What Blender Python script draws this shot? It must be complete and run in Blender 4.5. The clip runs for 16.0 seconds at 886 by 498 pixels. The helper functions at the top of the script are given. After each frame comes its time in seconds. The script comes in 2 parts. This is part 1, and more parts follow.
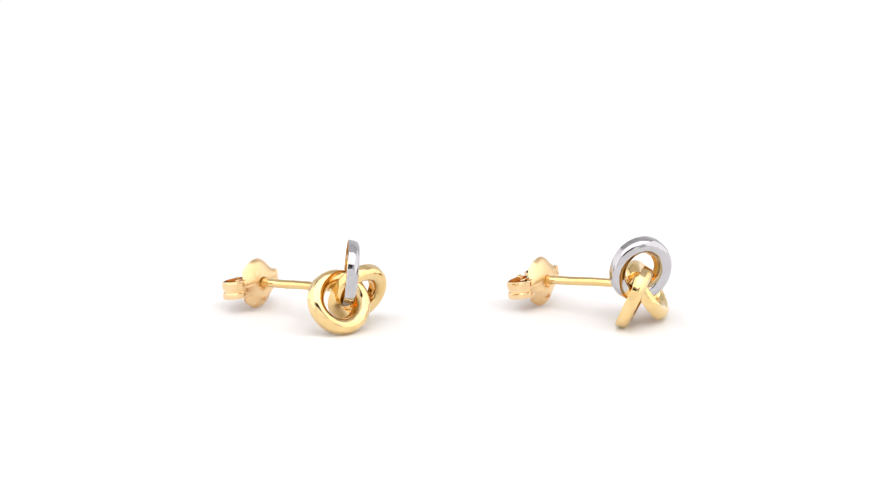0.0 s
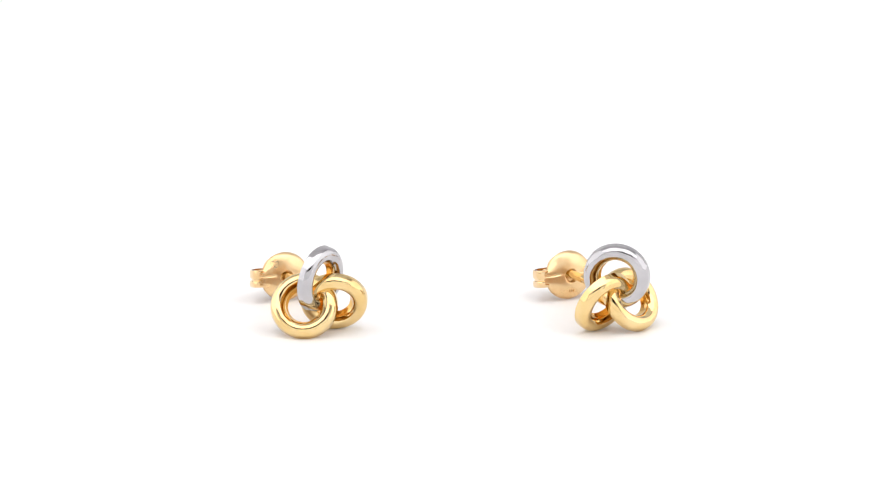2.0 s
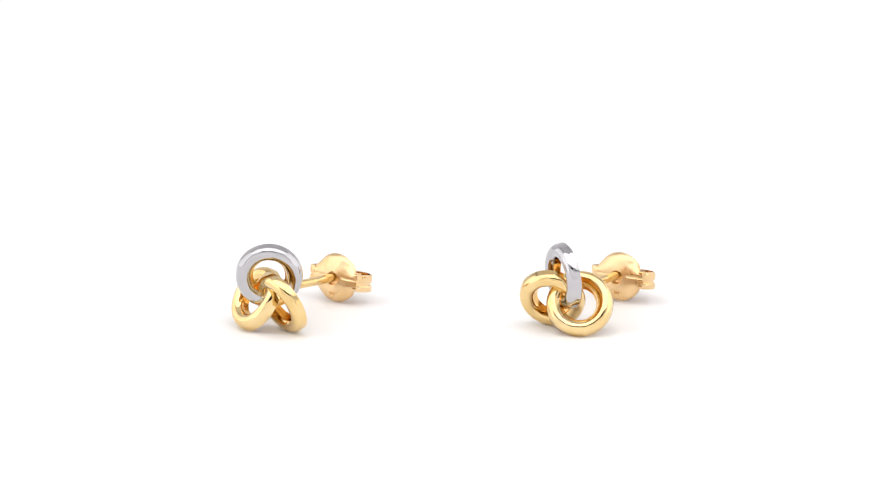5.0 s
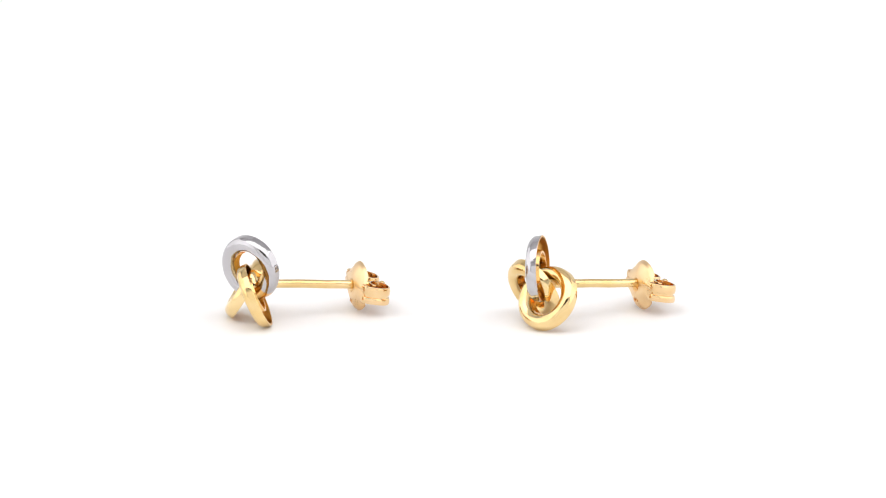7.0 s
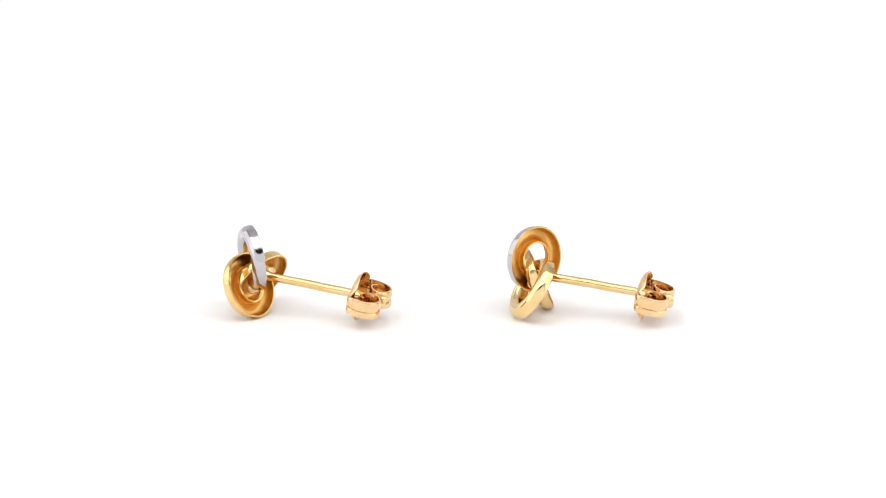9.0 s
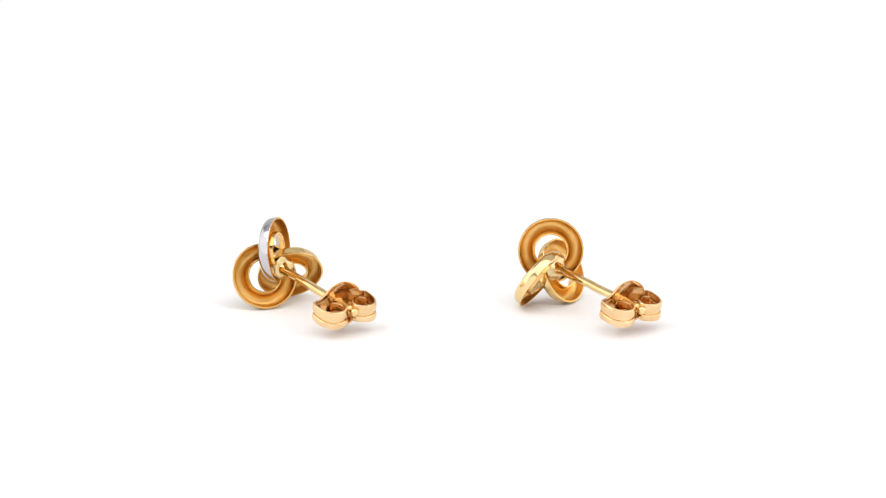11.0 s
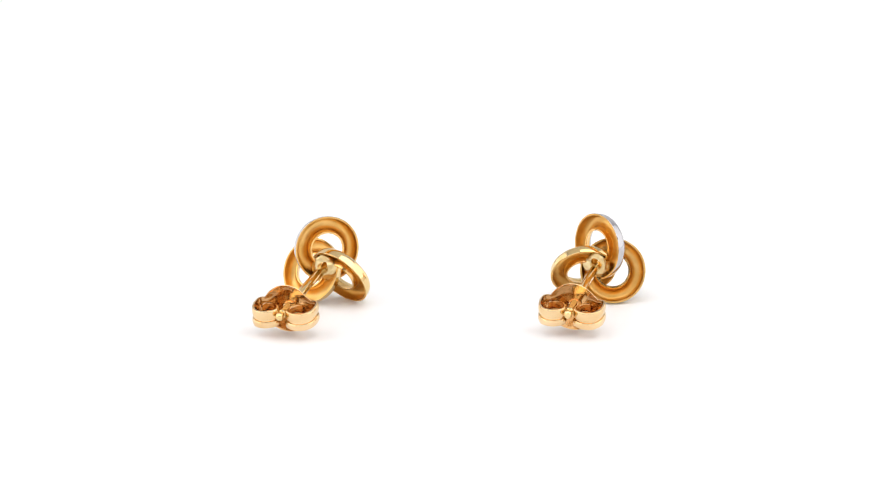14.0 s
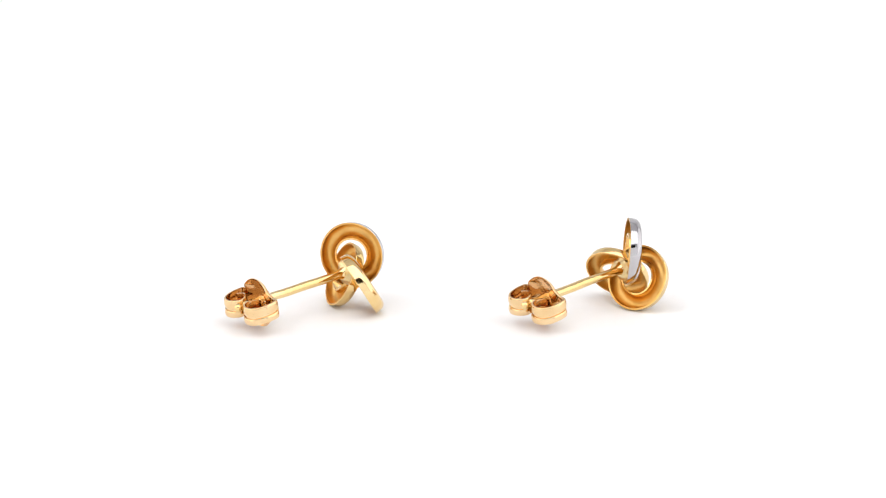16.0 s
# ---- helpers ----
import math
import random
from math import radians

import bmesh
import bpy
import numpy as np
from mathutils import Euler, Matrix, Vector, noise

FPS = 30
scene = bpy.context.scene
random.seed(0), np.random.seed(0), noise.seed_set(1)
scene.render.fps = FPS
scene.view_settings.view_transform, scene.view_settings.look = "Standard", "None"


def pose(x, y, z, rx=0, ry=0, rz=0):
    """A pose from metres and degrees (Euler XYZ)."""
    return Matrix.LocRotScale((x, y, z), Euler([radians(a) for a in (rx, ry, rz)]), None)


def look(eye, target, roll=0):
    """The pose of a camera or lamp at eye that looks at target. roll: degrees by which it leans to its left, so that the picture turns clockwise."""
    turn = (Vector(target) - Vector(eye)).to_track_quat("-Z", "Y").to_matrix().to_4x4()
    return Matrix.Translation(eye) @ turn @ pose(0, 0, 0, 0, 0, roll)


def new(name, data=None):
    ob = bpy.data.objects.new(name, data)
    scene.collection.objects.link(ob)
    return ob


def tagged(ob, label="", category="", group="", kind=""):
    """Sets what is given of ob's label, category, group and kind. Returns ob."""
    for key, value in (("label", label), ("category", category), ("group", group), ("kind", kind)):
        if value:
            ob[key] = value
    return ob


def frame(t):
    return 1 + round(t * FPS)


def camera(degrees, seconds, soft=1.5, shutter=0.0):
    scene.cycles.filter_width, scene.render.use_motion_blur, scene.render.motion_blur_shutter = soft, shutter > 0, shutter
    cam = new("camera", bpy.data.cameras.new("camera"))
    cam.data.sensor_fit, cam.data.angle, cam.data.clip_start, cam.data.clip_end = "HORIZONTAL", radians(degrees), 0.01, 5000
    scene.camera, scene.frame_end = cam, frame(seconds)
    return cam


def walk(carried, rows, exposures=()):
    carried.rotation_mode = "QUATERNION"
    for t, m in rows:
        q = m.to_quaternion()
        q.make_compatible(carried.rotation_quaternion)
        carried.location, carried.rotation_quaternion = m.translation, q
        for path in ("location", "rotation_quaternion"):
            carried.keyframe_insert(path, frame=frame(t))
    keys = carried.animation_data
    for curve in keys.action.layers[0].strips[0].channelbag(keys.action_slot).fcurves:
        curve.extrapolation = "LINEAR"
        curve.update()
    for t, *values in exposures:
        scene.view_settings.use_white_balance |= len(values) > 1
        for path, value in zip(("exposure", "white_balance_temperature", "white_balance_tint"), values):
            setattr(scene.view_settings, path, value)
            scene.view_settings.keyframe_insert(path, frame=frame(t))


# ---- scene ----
MM = 0.001
cam = camera(10.800, 16.0, soft=1.12)
EYE = pose(0, -441.986 * math.cos(radians(17.371)) * MM, 441.986 * math.sin(radians(17.371)) * MM, 90 - 16.545)
walk(cam, [(0.0, EYE), (16.0, EYE)])

# ---- light: three unseen soft lamps, added with a white light tent ----
scene.view_settings.exposure = -0.18
world = bpy.data.worlds.new("world")
scene.world = world
world.use_nodes = True
world.node_tree.nodes["Background"].inputs[0].default_value = (0.95, 0.97, 1.0, 1)
world.node_tree.nodes["Background"].inputs[1].default_value = 0.35


def soft_lamp(name, at, aim, sx, sy, watts, colour):
    data = bpy.data.lights.new(name, "AREA")
    data.shape, data.size, data.size_y, data.energy, data.color = "RECTANGLE", sx, sy, watts, colour
    ob = new(name, data)
    ob.matrix_world = look(at, aim)
    return tagged(ob, kind="structure")


soft_lamp("lamp_left", (-0.66, 0.02, 0.32), (0, 0.02, 0.32), 1.24, 0.62, 2.05, (1.0, 0.985, 0.975))
soft_lamp("lamp_right", (0.66, 0.02, 0.32), (0, 0.02, 0.32), 1.24, 0.62, 2.05, (1.0, 0.985, 0.975))
soft_lamp("lamp_top", (0.0, -0.30, 0.66), (0.0, -0.2999, 0.0), 1.36, 0.74, 5.6, (1.0, 0.985, 0.985))


# ---- materials ----
def material(name):
    m = bpy.data.materials.new(name)
    m.use_nodes = True
    return m, m.node_tree.nodes, m.node_tree.links, m.node_tree.nodes["Principled BSDF"]


def metal(name, light, deep, rough, fine=0.02, grain=9000.0, uneven=0.5):
    """Polished precious metal: two tones that drift slowly, and fine polishing marks."""
    m, nodes, links, bsdf = material(name)
    coord = nodes.new("ShaderNodeTexCoord")
    slow = nodes.new("ShaderNodeTexNoise")
    slow.inputs["Scale"].default_value = 420.0
    slow.inputs["Detail"].default_value = 3.0
    links.new(coord.outputs["Object"], slow.inputs["Vector"])
    ramp = nodes.new("ShaderNodeValToRGB")
    ramp.color_ramp.elements[0].position, ramp.color_ramp.elements[1].position = 0.35, 0.65
    ramp.color_ramp.elements[0].color = (*deep, 1)
    ramp.color_ramp.elements[1].color = (*light, 1)
    links.new(slow.outputs["Fac"], ramp.inputs["Fac"])
    links.new(ramp.outputs["Color"], bsdf.inputs["Base Color"])
    marks = nodes.new("ShaderNodeTexNoise")
    marks.inputs["Scale"].default_value = grain
    marks.inputs["Detail"].default_value = 2.0
    links.new(coord.outputs["Object"], marks.inputs["Vector"])
    spread = nodes.new("ShaderNodeMapRange")
    spread.inputs["To Min"].default_value, spread.inputs["To Max"].default_value = rough * 0.7, rough * 1.4
    links.new(slow.outputs["Fac"], spread.inputs["Value"])
    links.new(spread.outputs["Result"], bsdf.inputs["Roughness"])
    bump = nodes.new("ShaderNodeBump")
    bump.inputs["Strength"].default_value = fine
    bump.inputs["Distance"].default_value = 0.00005
    links.new(marks.outputs["Fac"], bump.inputs["Height"])
    # gentle unevenness left by hand polishing
    hollow = nodes.new("ShaderNodeTexNoise")
    hollow.inputs["Scale"].default_value, hollow.inputs["Detail"].default_value = 900.0, 1.0
    links.new(coord.outputs["Object"], hollow.inputs["Vector"])
    wave = nodes.new("ShaderNodeBump")
    wave.inputs["Strength"].default_value, wave.inputs["Distance"].default_value = uneven, 0.00008
    links.new(hollow.outputs["Fac"], wave.inputs["Height"])
    links.new(bump.outputs["Normal"], wave.inputs["Normal"])
    links.new(wave.outputs["Normal"], bsdf.inputs["Normal"])
    bsdf.inputs["Metallic"].default_value = 1.0
    return m


GOLD = metal("yellow_gold", (0.845, 0.65, 0.34), (0.785, 0.56, 0.245), 0.08, uneven=0.6)
GOLD_MATT = metal("unpolished_gold", (0.80, 0.50, 0.17), (0.68, 0.38, 0.10), 0.31, fine=0.3, uneven=0.8)
ROSE = metal("rose_tinted_gold", (0.85, 0.63, 0.365), (0.78, 0.53, 0.265), 0.085, uneven=0.6)
ROSE_SATIN = metal("satin_rose_gold", (0.85, 0.62, 0.35), (0.78, 0.53, 0.265), 0.27, fine=0.2)
# darker rose for inner faces, their interreflection put into the colour
ROSE_DEEP = metal("deep_rose_gold", (0.80, 0.50, 0.23), (0.70, 0.39, 0.15), 0.12, fine=0.1, uneven=0.7)
WHITE_GOLD = metal("rhodium_white_gold", (0.545, 0.533, 0.55), (0.485, 0.475, 0.49), 0.075, uneven=0.85)
SOLDER = metal("pale_solder", (0.80, 0.66, 0.37), (0.70, 0.52, 0.24), 0.30, fine=0.3, uneven=0.8)
# deeper orange gold, warm interreflection of the recesses put into its colour
RICH = metal("deep_yellow_gold", (0.86, 0.56, 0.22), (0.80, 0.48, 0.15), 0.16)


def paper(name, colour, rough):
    m, nodes, links, bsdf = material(name)
    coord = nodes.new("ShaderNodeTexCoord")
    fibre = nodes.new("ShaderNodeTexNoise")
    fibre.inputs["Scale"].default_value, fibre.inputs["Detail"].default_value = 900.0, 4.0
    links.new(coord.outputs["Object"], fibre.inputs["Vector"])
    ramp = nodes.new("ShaderNodeValToRGB")
    ramp.color_ramp.elements[0].color = (*[c * 0.97 for c in colour], 1)
    ramp.color_ramp.elements[1].color = (*colour, 1)
    links.new(fibre.outputs["Fac"], ramp.inputs["Fac"])
    links.new(ramp.outputs["Color"], bsdf.inputs["Base Color"])
    bump = nodes.new("ShaderNodeBump")
    bump.inputs["Strength"].default_value, bump.inputs["Distance"].default_value = 0.05, 0.00005
    links.new(fibre.outputs["Fac"], bump.inputs["Height"])
    links.new(bump.outputs["Normal"], bsdf.inputs["Normal"])
    bsdf.inputs["Roughness"].default_value = rough
    return m


WHITE = paper("white_card", (0.94, 0.94, 0.94), 0.45)
FABRIC = paper("white_tent_fabric", (0.82, 0.82, 0.83), 0.9)
GREY = paper("pale_grey_cloth", (0.74, 0.73, 0.74), 0.9)
BROWN = paper("brown_cloth", (0.04, 0.03, 0.024), 0.9)


# ---- mesh helpers ----
def part(name, bm, materials, parent, label="", mirror=False, sharp=38):
    if mirror:
        for vert in bm.verts:
            vert.co.x = -vert.co.x
        bmesh.ops.reverse_faces(bm, faces=bm.faces)
    for face in bm.faces:
        face.smooth = True
    for edge in bm.edges:
        if len(edge.link_faces) == 2 and edge.calc_face_angle(0) > radians(sharp):
            edge.smooth = False
    data = bpy.data.meshes.new(name)
    bm.to_mesh(data)
    bm.free()
    for m in materials if isinstance(materials, (list, tuple)) else [materials]:
        data.materials.append(m)
    ob = new(name, data)
    ob.parent = parent
    return tagged(ob, label=label)


def grid(bm, rows, closed_u=False, closed_v=False, mats=None):
    """Faces over rows of points; mats: a material index for each strip between two points of a row."""
    made = [[bm.verts.new(p) for p in row] for row in rows]
    n, m = len(made), len(made[0])
    for i in range(n if closed_u else n - 1):
        for j in range(m if closed_v else m - 1):
            a, b = made[i], made[(i + 1) % n]
            k = (j + 1) % m
            face = bm.faces.new((a[j], b[j], b[k], a[k]))
            if mats:
                face.material_index = mats[j]
    return made


def lathe(bm, centre, axis, profile, steps=48):
    """Turn (radius, height) pairs about an axis; ends are capped."""
    axis = Vector(axis).normalized()
    side = axis.orthogonal().normalized()
    other = axis.cross(side)
    rows = []
    for i in range(steps):
        a = 2 * math.pi * i / steps
        out = side * math.cos(a) + other * math.sin(a)
        rows.append([Vector(centre) + out * r + axis * h for r, h in profile])
    made = grid(bm, rows, closed_u=True)
    bm.faces.new([row[0] for row in made][::-1])
    bm.faces.new([row[-1] for row in made])
    bmesh.ops.recalc_face_normals(bm, faces=bm.faces)


def spline(points, per):
    """A smooth curve through 2D points."""
    pts = [Vector(p) for p in points]
    pts = [2 * pts[0] - pts[1]] + pts + [2 * pts[-1] - pts[-2]]
    out = []
    for i in range(1, len(pts) - 2):
        p0, p1, p2, p3 = pts[i - 1:i + 3]
        for s in range(per):
            t = s / per
            out.append(0.5 * (2 * p1 + (p2 - p0) * t + (2 * p0 - 5 * p1 + 4 * p2 - p3) * t * t + (3 * p1 - p0 - 3 * p2 + p3) * t ** 3))
    return out + [pts[-2]]


# ---- the setting ----
def box_shell(name, x0, x1, y0, y1, z0, z1, m, label):
    bm = bmesh.new()
    bmesh.ops.create_cube(bm, size=1, matrix=Matrix.Translation(((x0 + x1) / 2, (y0 + y1) / 2, (z0 + z1) / 2)) @ Matrix.Diagonal((x1 - x0, y1 - y0, z1 - z0, 1)))
    ob = part(name, bm, m, None, label)
    return tagged(ob, kind="structure")


def setting():
    box_shell("floor", -0.7, 0.7, -0.9, 0.7, -0.01, 0.0, WHITE, "bright white card that fills the whole tabletop")
    # unseen light tent, added to bounce light and fill the reflections
    box_shell("wall_back", -0.7, 0.7, 0.7, 0.71, -0.01, 0.8, FABRIC, "unseen white fabric back of an added light tent")
    box_shell("wall_left", -0.71, -0.7, -0.9, 0.71, -0.01, 0.8, FABRIC, "unseen white fabric side of an added light tent")
    box_shell("wall_right", 0.7, 0.71, -0.9, 0.71, -0.01, 0.8, FABRIC, "unseen white fabric side of an added light tent")
    # added out of view so that the metal mirrors a dark streak
    box_shell("dark_panel_front", -0.36, 0.36, -0.91, -0.9, -0.01, 0.8, BROWN, "unseen brown cloth added at the front for dark reflections")
    # unseen side panels, added to lighten slanting reflections in the rings
    box_shell("fill_panel_left", -0.71, -0.36, -0.91, -0.9, -0.01, 0.8, FABRIC, "unseen white fabric panel added beside the dark front cloth")
    box_shell("fill_panel_right", 0.36, 0.71, -0.91, -0.9, -0.01, 0.8, FABRIC, "unseen white fabric panel added beside the dark front cloth")
    # cloth added overhead, its grey set for what the ring crests mirror
    box_shell("grey_panel_top", -0.71, 0.71, -0.91, 0.71, 0.8, 0.81, GREY, "unseen pale grey cloth added above the lamps for reflections")
    # reflector added behind the camera to brighten faces turned to it
    box_shell("reflector_card", -0.52, 0.52, -0.57, -0.56, 0.0, 0.32, WHITE, "unseen white reflector card added behind the camera")


# ---- the earrings ----
BALL = Vector((-0.849, 7.612, 2.252))      # tip of the post, in mm
JOIN = Vector((0.000, -3.905, 3.533))        # where the post meets the knot
AHEAD = (JOIN - BALL).normalized()
SIDE = -AHEAD.cross(Vector((0, 0, 1))).normalized()
UP = SIDE.cross(AHEAD)
UP = UP if UP.z > 0 else -UP
RING_R, TUBE_R, SKIRT, WALL = 2.40, 0.70, 0.45, 0.13
# per ring of each earring: small offset of the centre, extra twist, extra lean
RINGS_FIRST = [((-0.147, -0.230, -0.031), 3.283, -10.274), ((-0.008, 0.065, -0.285), -2.735, 7.942), ((0.164, 0.132, 0.220), -0.886, 3.167)]
RINGS_SECOND = [((-0.165, -0.279, -0.005), 2.113, -8.124), ((-0.078, 0.160, -0.286), -1.128, 6.813), ((0.067, 0.068, 0.198), -0.662, 4.218)]


def ring_frame(i, mirror):
    a = radians(90 - 9.914 + 120 * i)
    out = math.cos(a) * SIDE + math.sin(a) * UP
    along = -math.sin(a) * SIDE + math.cos(a) * UP
    shift, twist, lean = (RINGS_SECOND if mirror else RINGS_FIRST)[i]
    centre = JOIN + 1.405 * AHEAD + 1.614 * out + Vector(shift)
    n = Matrix.Rotation(radians(34.554 + twist), 3, out) @ AHEAD
    n = Matrix.Rotation(radians(3.740 + lean), 3, along) @ n
    e1 = (out - n * out.dot(n)).normalized()
    return centre, n, e1, n.cross(e1)


def ring(parent, i, mirror):
    """A hollow half-round ring, open at the back."""
    centre, n, e1, e2 = ring_frame(i, mirror)
    outer = [(RING_R + TUBE_R + 0.02, -SKIRT), (RING_R + TUBE_R + 0.045, -SKIRT + 0.04)]
    outer += [(RING_R + TUBE_R * math.cos(math.pi * k / 16), TUBE_R * math.sin(math.pi * k / 16)) for k in range(17)]
    # the wall of the hole leans inwards to the back
    outer += [(RING_R - TUBE_R - 0.07, -0.16), (RING_R - TUBE_R - 0.19, -SKIRT + 0.03), (RING_R - TUBE_R - 0.17, -SKIRT)]
    t = TUBE_R - WALL
    inner = [(RING_R - t - 0.15, -SKIRT), (RING_R - t - 0.05, -0.18)] + [(RING_R - t * math.cos(math.pi * k / 12), t * math.sin(math.pi * k / 12)) for k in range(13)] + [(RING_R + t, -SKIRT)]
    profile = outer + inner
    # polished outside and round the hole, raw metal within
    mats = [0] * 17 + [2] * (len(outer) - 15) + [1] * (len(inner) - 2)
    bm = bmesh.new()
    rows = []
    for k in range(112):
        a = 2 * math.pi * k / 112
        d = math.cos(a) * e1 + math.sin(a) * e2
        rows.append([(centre + d * r + n * h) * MM for r, h in profile])
    made = grid(bm, rows, closed_u=True, closed_v=True, mats=mats)
    for vert in bm.verts:
        vert.co += noise.noise_vector(vert.co * 260.0 + Vector((i, 2.0 * mirror, 0))) * 0.05 * MM
    bmesh.ops.recalc_face_normals(bm, faces=bm.faces)
    if i == 0:
        # the white plating stops where the ring dives into the knot
        for k in range(112):
            if 178 < 360 * k / 112 < 236:
                for vert in made[k]:
                    for face in vert.link_faces:
                        if face.material_index == 0:
                            face.material_index = 2
        return part("ring", bm, [WHITE_GOLD, GOLD_MATT, RICH], parent, "polished white gold ring with a yellow hollow back", mirror)
    return part("ring", bm, [GOLD, GOLD_MATT, RICH], parent, "polished yellow gold ring with a hollow back", mirror)


def post(parent, mirror):
    bm = bmesh.new()
    length = (BALL - JOIN).length
    prof = [(0.30, -0.9), (0.72, -0.35), (0.56, -0.10), (0.47, 0.10), (0.42, 0.30), (0.405, 0.50)]
    prof += [(0.405, length * k / 40) for k in range(2, 37)]
    prof += [(0.405, length - 0.75), (0.39, length - 0.68), (0.26, length - 0.6), (0.25, length - 0.42), (0.30, length - 0.34)]
    prof += [(0.40 * math.sin(math.radians(a)), length - 0.40 * math.cos(math.radians(a))) for a in range(60, 176, 15)]
    lift = 0.12 if mirror else 0.05
    lathe(bm, (JOIN + UP * lift) * MM, -AHEAD, [(r * MM, h * MM) for r, h in prof], 32)
    for vert in bm.verts:
        wob = noise.noise_vector(vert.co * 420.0)
        vert.co += wob * 0.035 * MM
    return part("post", bm, GOLD, parent, "straight yellow gold post with a rounded tip", mirror)


def solder_pad(parent, mirror):
    """Cast web where the three rings and the post meet."""
    bm = bmesh.new()
    bmesh.ops.create_icosphere(bm, subdivisions=5, radius=1.0)
    for vert in bm.verts:
        p = vert.co.copy()
        w = 1 + 0.24 * noise.noise(p * 1.7) + 0.07 * noise.noise(p * 4.0)
        far = max(0.0, p.z)
        across = (SIDE * p.x * 1.36 + UP * p.y * 1.16) * (1 - 0.35 * far)
        q = JOIN + AHEAD * (0.62 + p.z * (1.12 if p.z > 0 else 0.56) * w) + across * w
        vert.co = q * MM
    # the ring side takes interreflection as deeper orange colour, the back pale with solder
    for face in bm.faces:
        if (face.calc_center_median() / MM - JOIN).dot(AHEAD) > 0.85:
            face.material_index = 1
    return part("solder_joint", bm, [SOLDER, RICH], parent, "pale gold joint behind the rings", mirror)


def clutch_point(w, q, v):
    # the clutch sits a little rolled on the post, and a little short of its tip
    a = radians(1.3)
    w, v = w * math.cos(a) + v * math.sin(a), v * math.cos(a) - w * math.sin(a)
    return (BALL - AHEAD * (q - 0.33) + SIDE * w + UP * (v - 0.19)) * MM


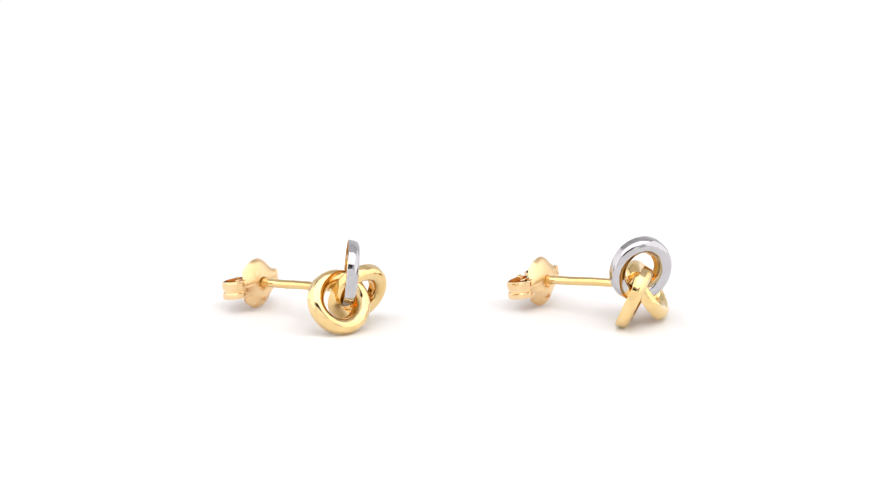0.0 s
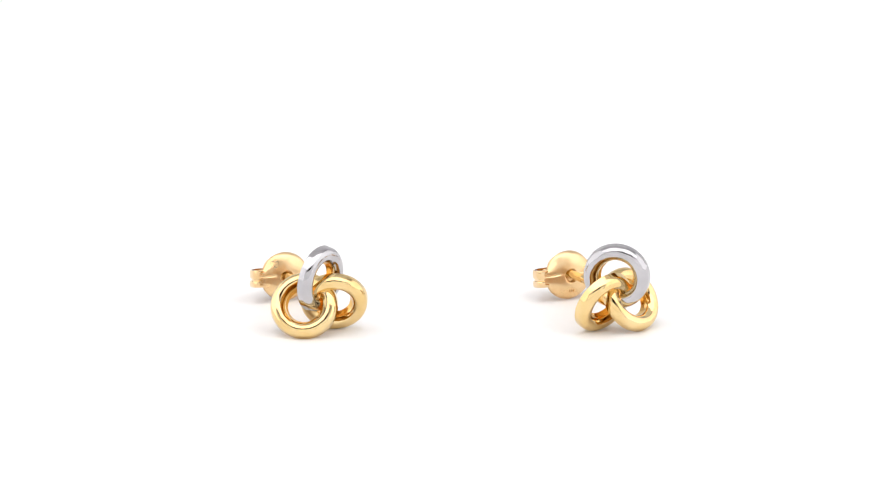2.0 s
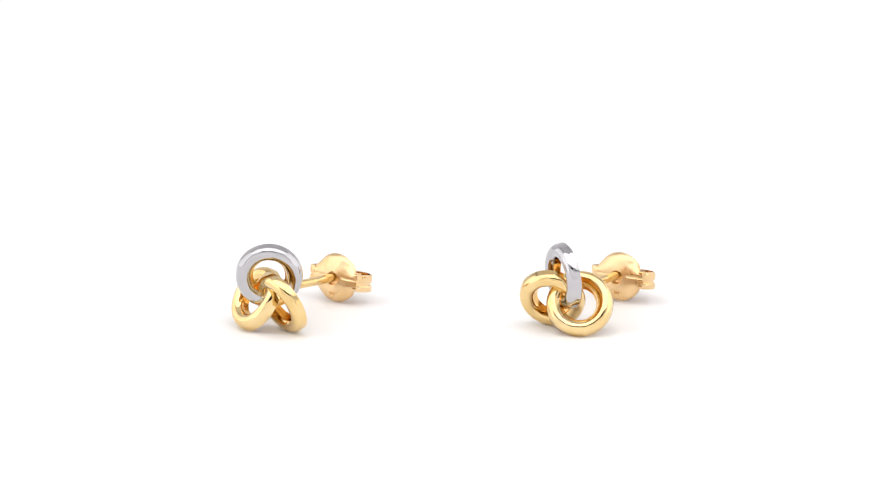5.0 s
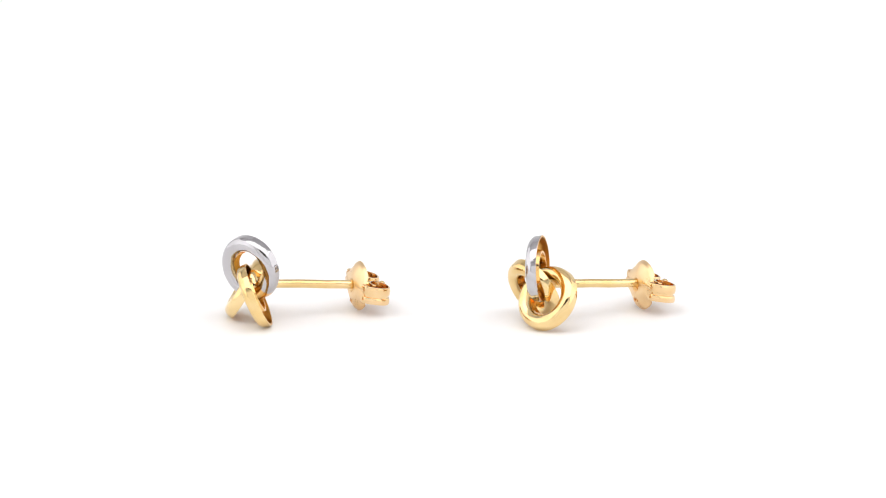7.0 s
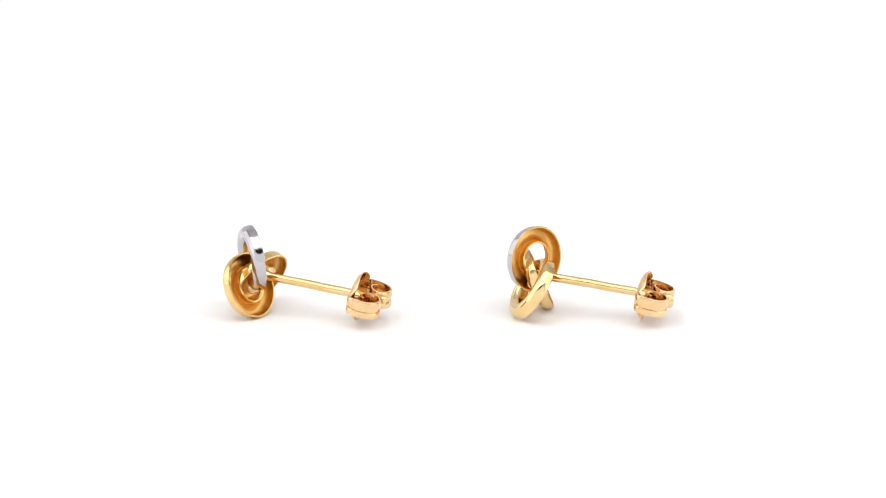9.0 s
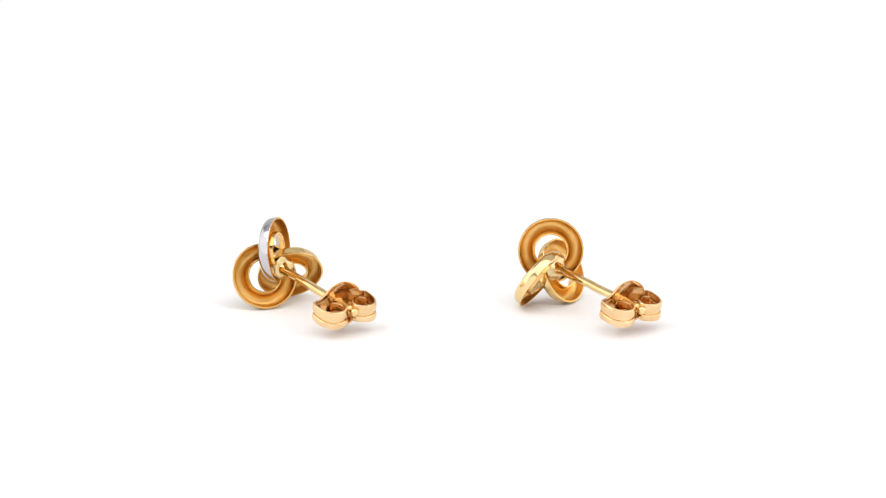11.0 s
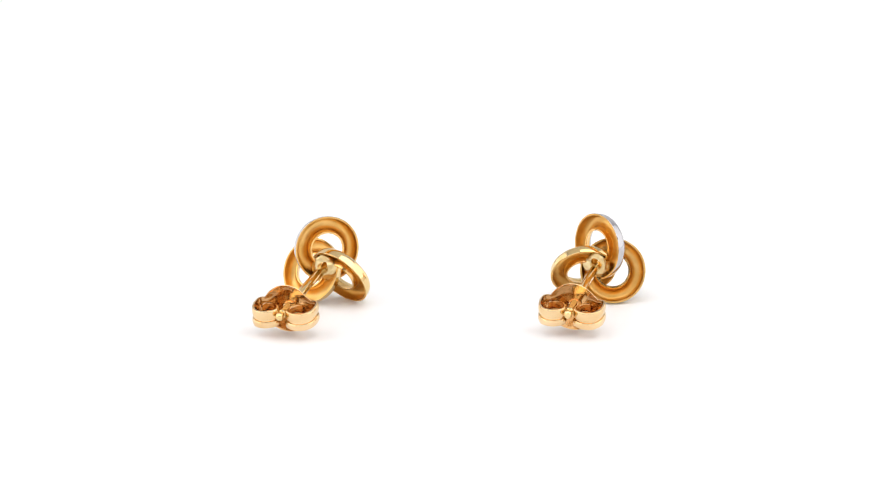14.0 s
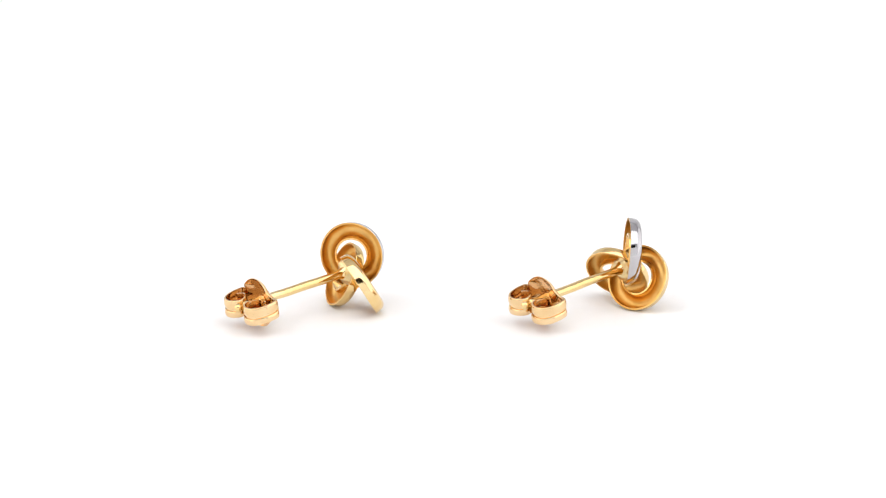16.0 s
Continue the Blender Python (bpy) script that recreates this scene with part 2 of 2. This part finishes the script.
def clutch(parent, mirror):
    back = -AHEAD
    # dished plate: a round middle that runs out into two straps, its rim rolled to the back
    bm = bmesh.new()
    front, rear = [], []
    for k in range(105):
        w = -2.66 + 5.32 * k / 104
        disc = math.sqrt(max(0.0, 2.31 ** 2 - w * w))
        tall = (disc ** 3.2 + 0.86 ** 3.2) ** (1 / 3.2)
        row_f, row_r = [], []
        for j in range(61):
            v = tall * math.sin(math.pi / 2 * (-1 + j / 30))
            r = math.hypot(w, v)
            bend = min(1.0, max(0.0, (abs(v) - 0.40) / 1.15))
            q = -2.66 + 0.58 * (min(r, 2.35) / 2.31) ** 3 * bend * bend * (3 - 2 * bend) + 0.23 * w * w / 7.0
            flat = q
            rim = max(0.0, abs(v) / tall - 0.86) / 0.14
            q += 0.16 * rim * rim                                           # rounded edge
            q += 0.42 / (1 + math.exp((r - 0.56) / 0.035))                  # sunk eye round the post
            q -= 0.05 * math.exp(-((r - 0.68) / 0.09) ** 2)                 # its raised lip
            groove = math.exp(-((v - 0.22) / 0.085) ** 4) / (1 + math.exp((0.95 - abs(w)) / 0.05))
            q += 0.085 * groove                                             # groove that runs on into the scrolls
            row_f.append(clutch_point(w, q, v + 0.14))
            row_r.append(clutch_point(w, flat + 0.27 - 0.05 * rim * rim, v * 0.985 + 0.14))
        front.append(row_f)
        rear.append(row_r)
    made = grid(bm, [f + r[::-1] for f, r in zip(front, rear)], closed_v=True, mats=[0] * 61 + [1] * 61)
    for end in (made[0], made[-1]):
        for j in range(60):
            bm.faces.new((end[j], end[j + 1], end[120 - j], end[121 - j]))
    bmesh.ops.recalc_face_normals(bm, faces=bm.faces)
    plate = part("clutch", bm, [ROSE_SATIN, ROSE_DEEP], parent, "rose-tinted gold butterfly clutch on the post", mirror)
    # collar round the post
    bm = bmesh.new()
    prof = [(0.43, 0.10), (0.60, 0.06), (0.72, 0.20), (0.66, 0.36), (0.62, 0.58), (0.55, 0.64), (0.47, 0.60), (0.44, 0.40)]
    rows = []
    for k in range(32):
        a = 2 * math.pi * k / 32
        rows.append([clutch_point(r * math.cos(a), -2.50 + h, r * math.sin(a)) for r, h in prof])
    grid(bm, rows, closed_u=True, closed_v=True)
    bmesh.ops.recalc_face_normals(bm, faces=bm.faces)
    part("collar", bm, ROSE, plate, "", mirror)
    # two curled strips with a groove along the middle
    path = [(2.25, -2.34), (2.68, -2.27), (2.96, -1.95), (3.03, -1.25), (2.92, -0.48), (2.50, 0.18), (1.82, 0.46), (1.10, 0.34), (0.54, -0.10), (0.53, -0.75), (1.05, -1.28), (1.70, -1.36), (2.15, -1.00)]
    curve = spline(path, 7)
    section = [(-0.69, -0.02), (-0.675, 0.02), (-0.63, 0.04), (-0.53, 0.065), (-0.40, 0.075), (-0.26, 0.060), (-0.13, 0.03), (-0.08, 0.0), (-0.05, -0.11)]
    section += [(0.12, -0.11), (0.15, -0.02), (0.20, 0.01), (0.36, 0.042), (0.54, 0.052), (0.72, 0.04), (0.87, 0.01), (0.93, -0.01), (0.955, -0.03), (0.965, -0.06)]
    for hand in (1, -1):
        bm = bmesh.new()
        rows = []
        for k, p in enumerate(curve):
            d = (curve[min(k + 1, len(curve) - 1)] - curve[max(k - 1, 0)]).normalized()
            nrm = Vector((d.y, -d.x))
            drop = 0.115 * (p.y + 2.3)                                       # the scrolls sag to the rear
            row = []
            for v, off in section:
                o = p + nrm * (0.065 + off)
                row.append(clutch_point(hand * o.x, o.y, v - drop))
            for v, off in section[::-1]:
                o = p + nrm * (-0.065 + 0.8 * off)
                row.append(clutch_point(hand * o.x, o.y, v - drop))
            rows.append(row)
        made = grid(bm, rows, closed_v=True, mats=[0] * len(section) + [1] * len(section))
        bm.faces.new(made[0])
        bm.faces.new(made[-1][::-1])
        bmesh.ops.recalc_face_normals(bm, faces=bm.faces)
        part("scroll", bm, [ROSE, ROSE_DEEP], plate, "", mirror)
    # a tiny stamped mark below the eye
    for k, tall in enumerate((0.34, 0.26, 0.34)):
        bm = bmesh.new()
        w = -0.22 + 0.20 * k
        rows = []
        for dv in (-tall / 2, tall / 2):
            rows.append([clutch_point(w + dw, q, dv - 1.32) for dw, q in ((-0.04, -2.52), (-0.03, -2.585), (0.03, -2.585), (0.04, -2.52))])
        made = grid(bm, rows, closed_v=True)
        bm.faces.new(made[0])
        bm.faces.new(made[1][::-1])
        bmesh.ops.recalc_face_normals(bm, faces=bm.faces)
        part("stamped_mark", bm, ROSE_DEEP, plate, "", mirror)



def earring(mirror, label):
    body = new("stud_earring")
    tagged(body, label, "earring", "pair of knot earrings")
    for i in range(3):
        ring(body, i, mirror)
    post(body, mirror)
    solder_pad(body, mirror)
    clutch(body, mirror)
    return body


setting()
FIRST = earring(False, "two-tone gold knot stud earring, lying on white card")
SECOND = earring(True, "mirror-image two-tone gold knot stud earring, lying on white card")


def motions():
    rate = 18.171
    for thing, x, y, start in ((FIRST, -12.984, 0.0, 2.843), (SECOND, 13.804, 0.462, 3.522)):
        rows = [(k * 0.5, pose(x * MM, y * MM, 0.0, 0, 0, -rate * (k * 0.5 - start))) for k in range(33)]
        walk(thing, rows)


motions()
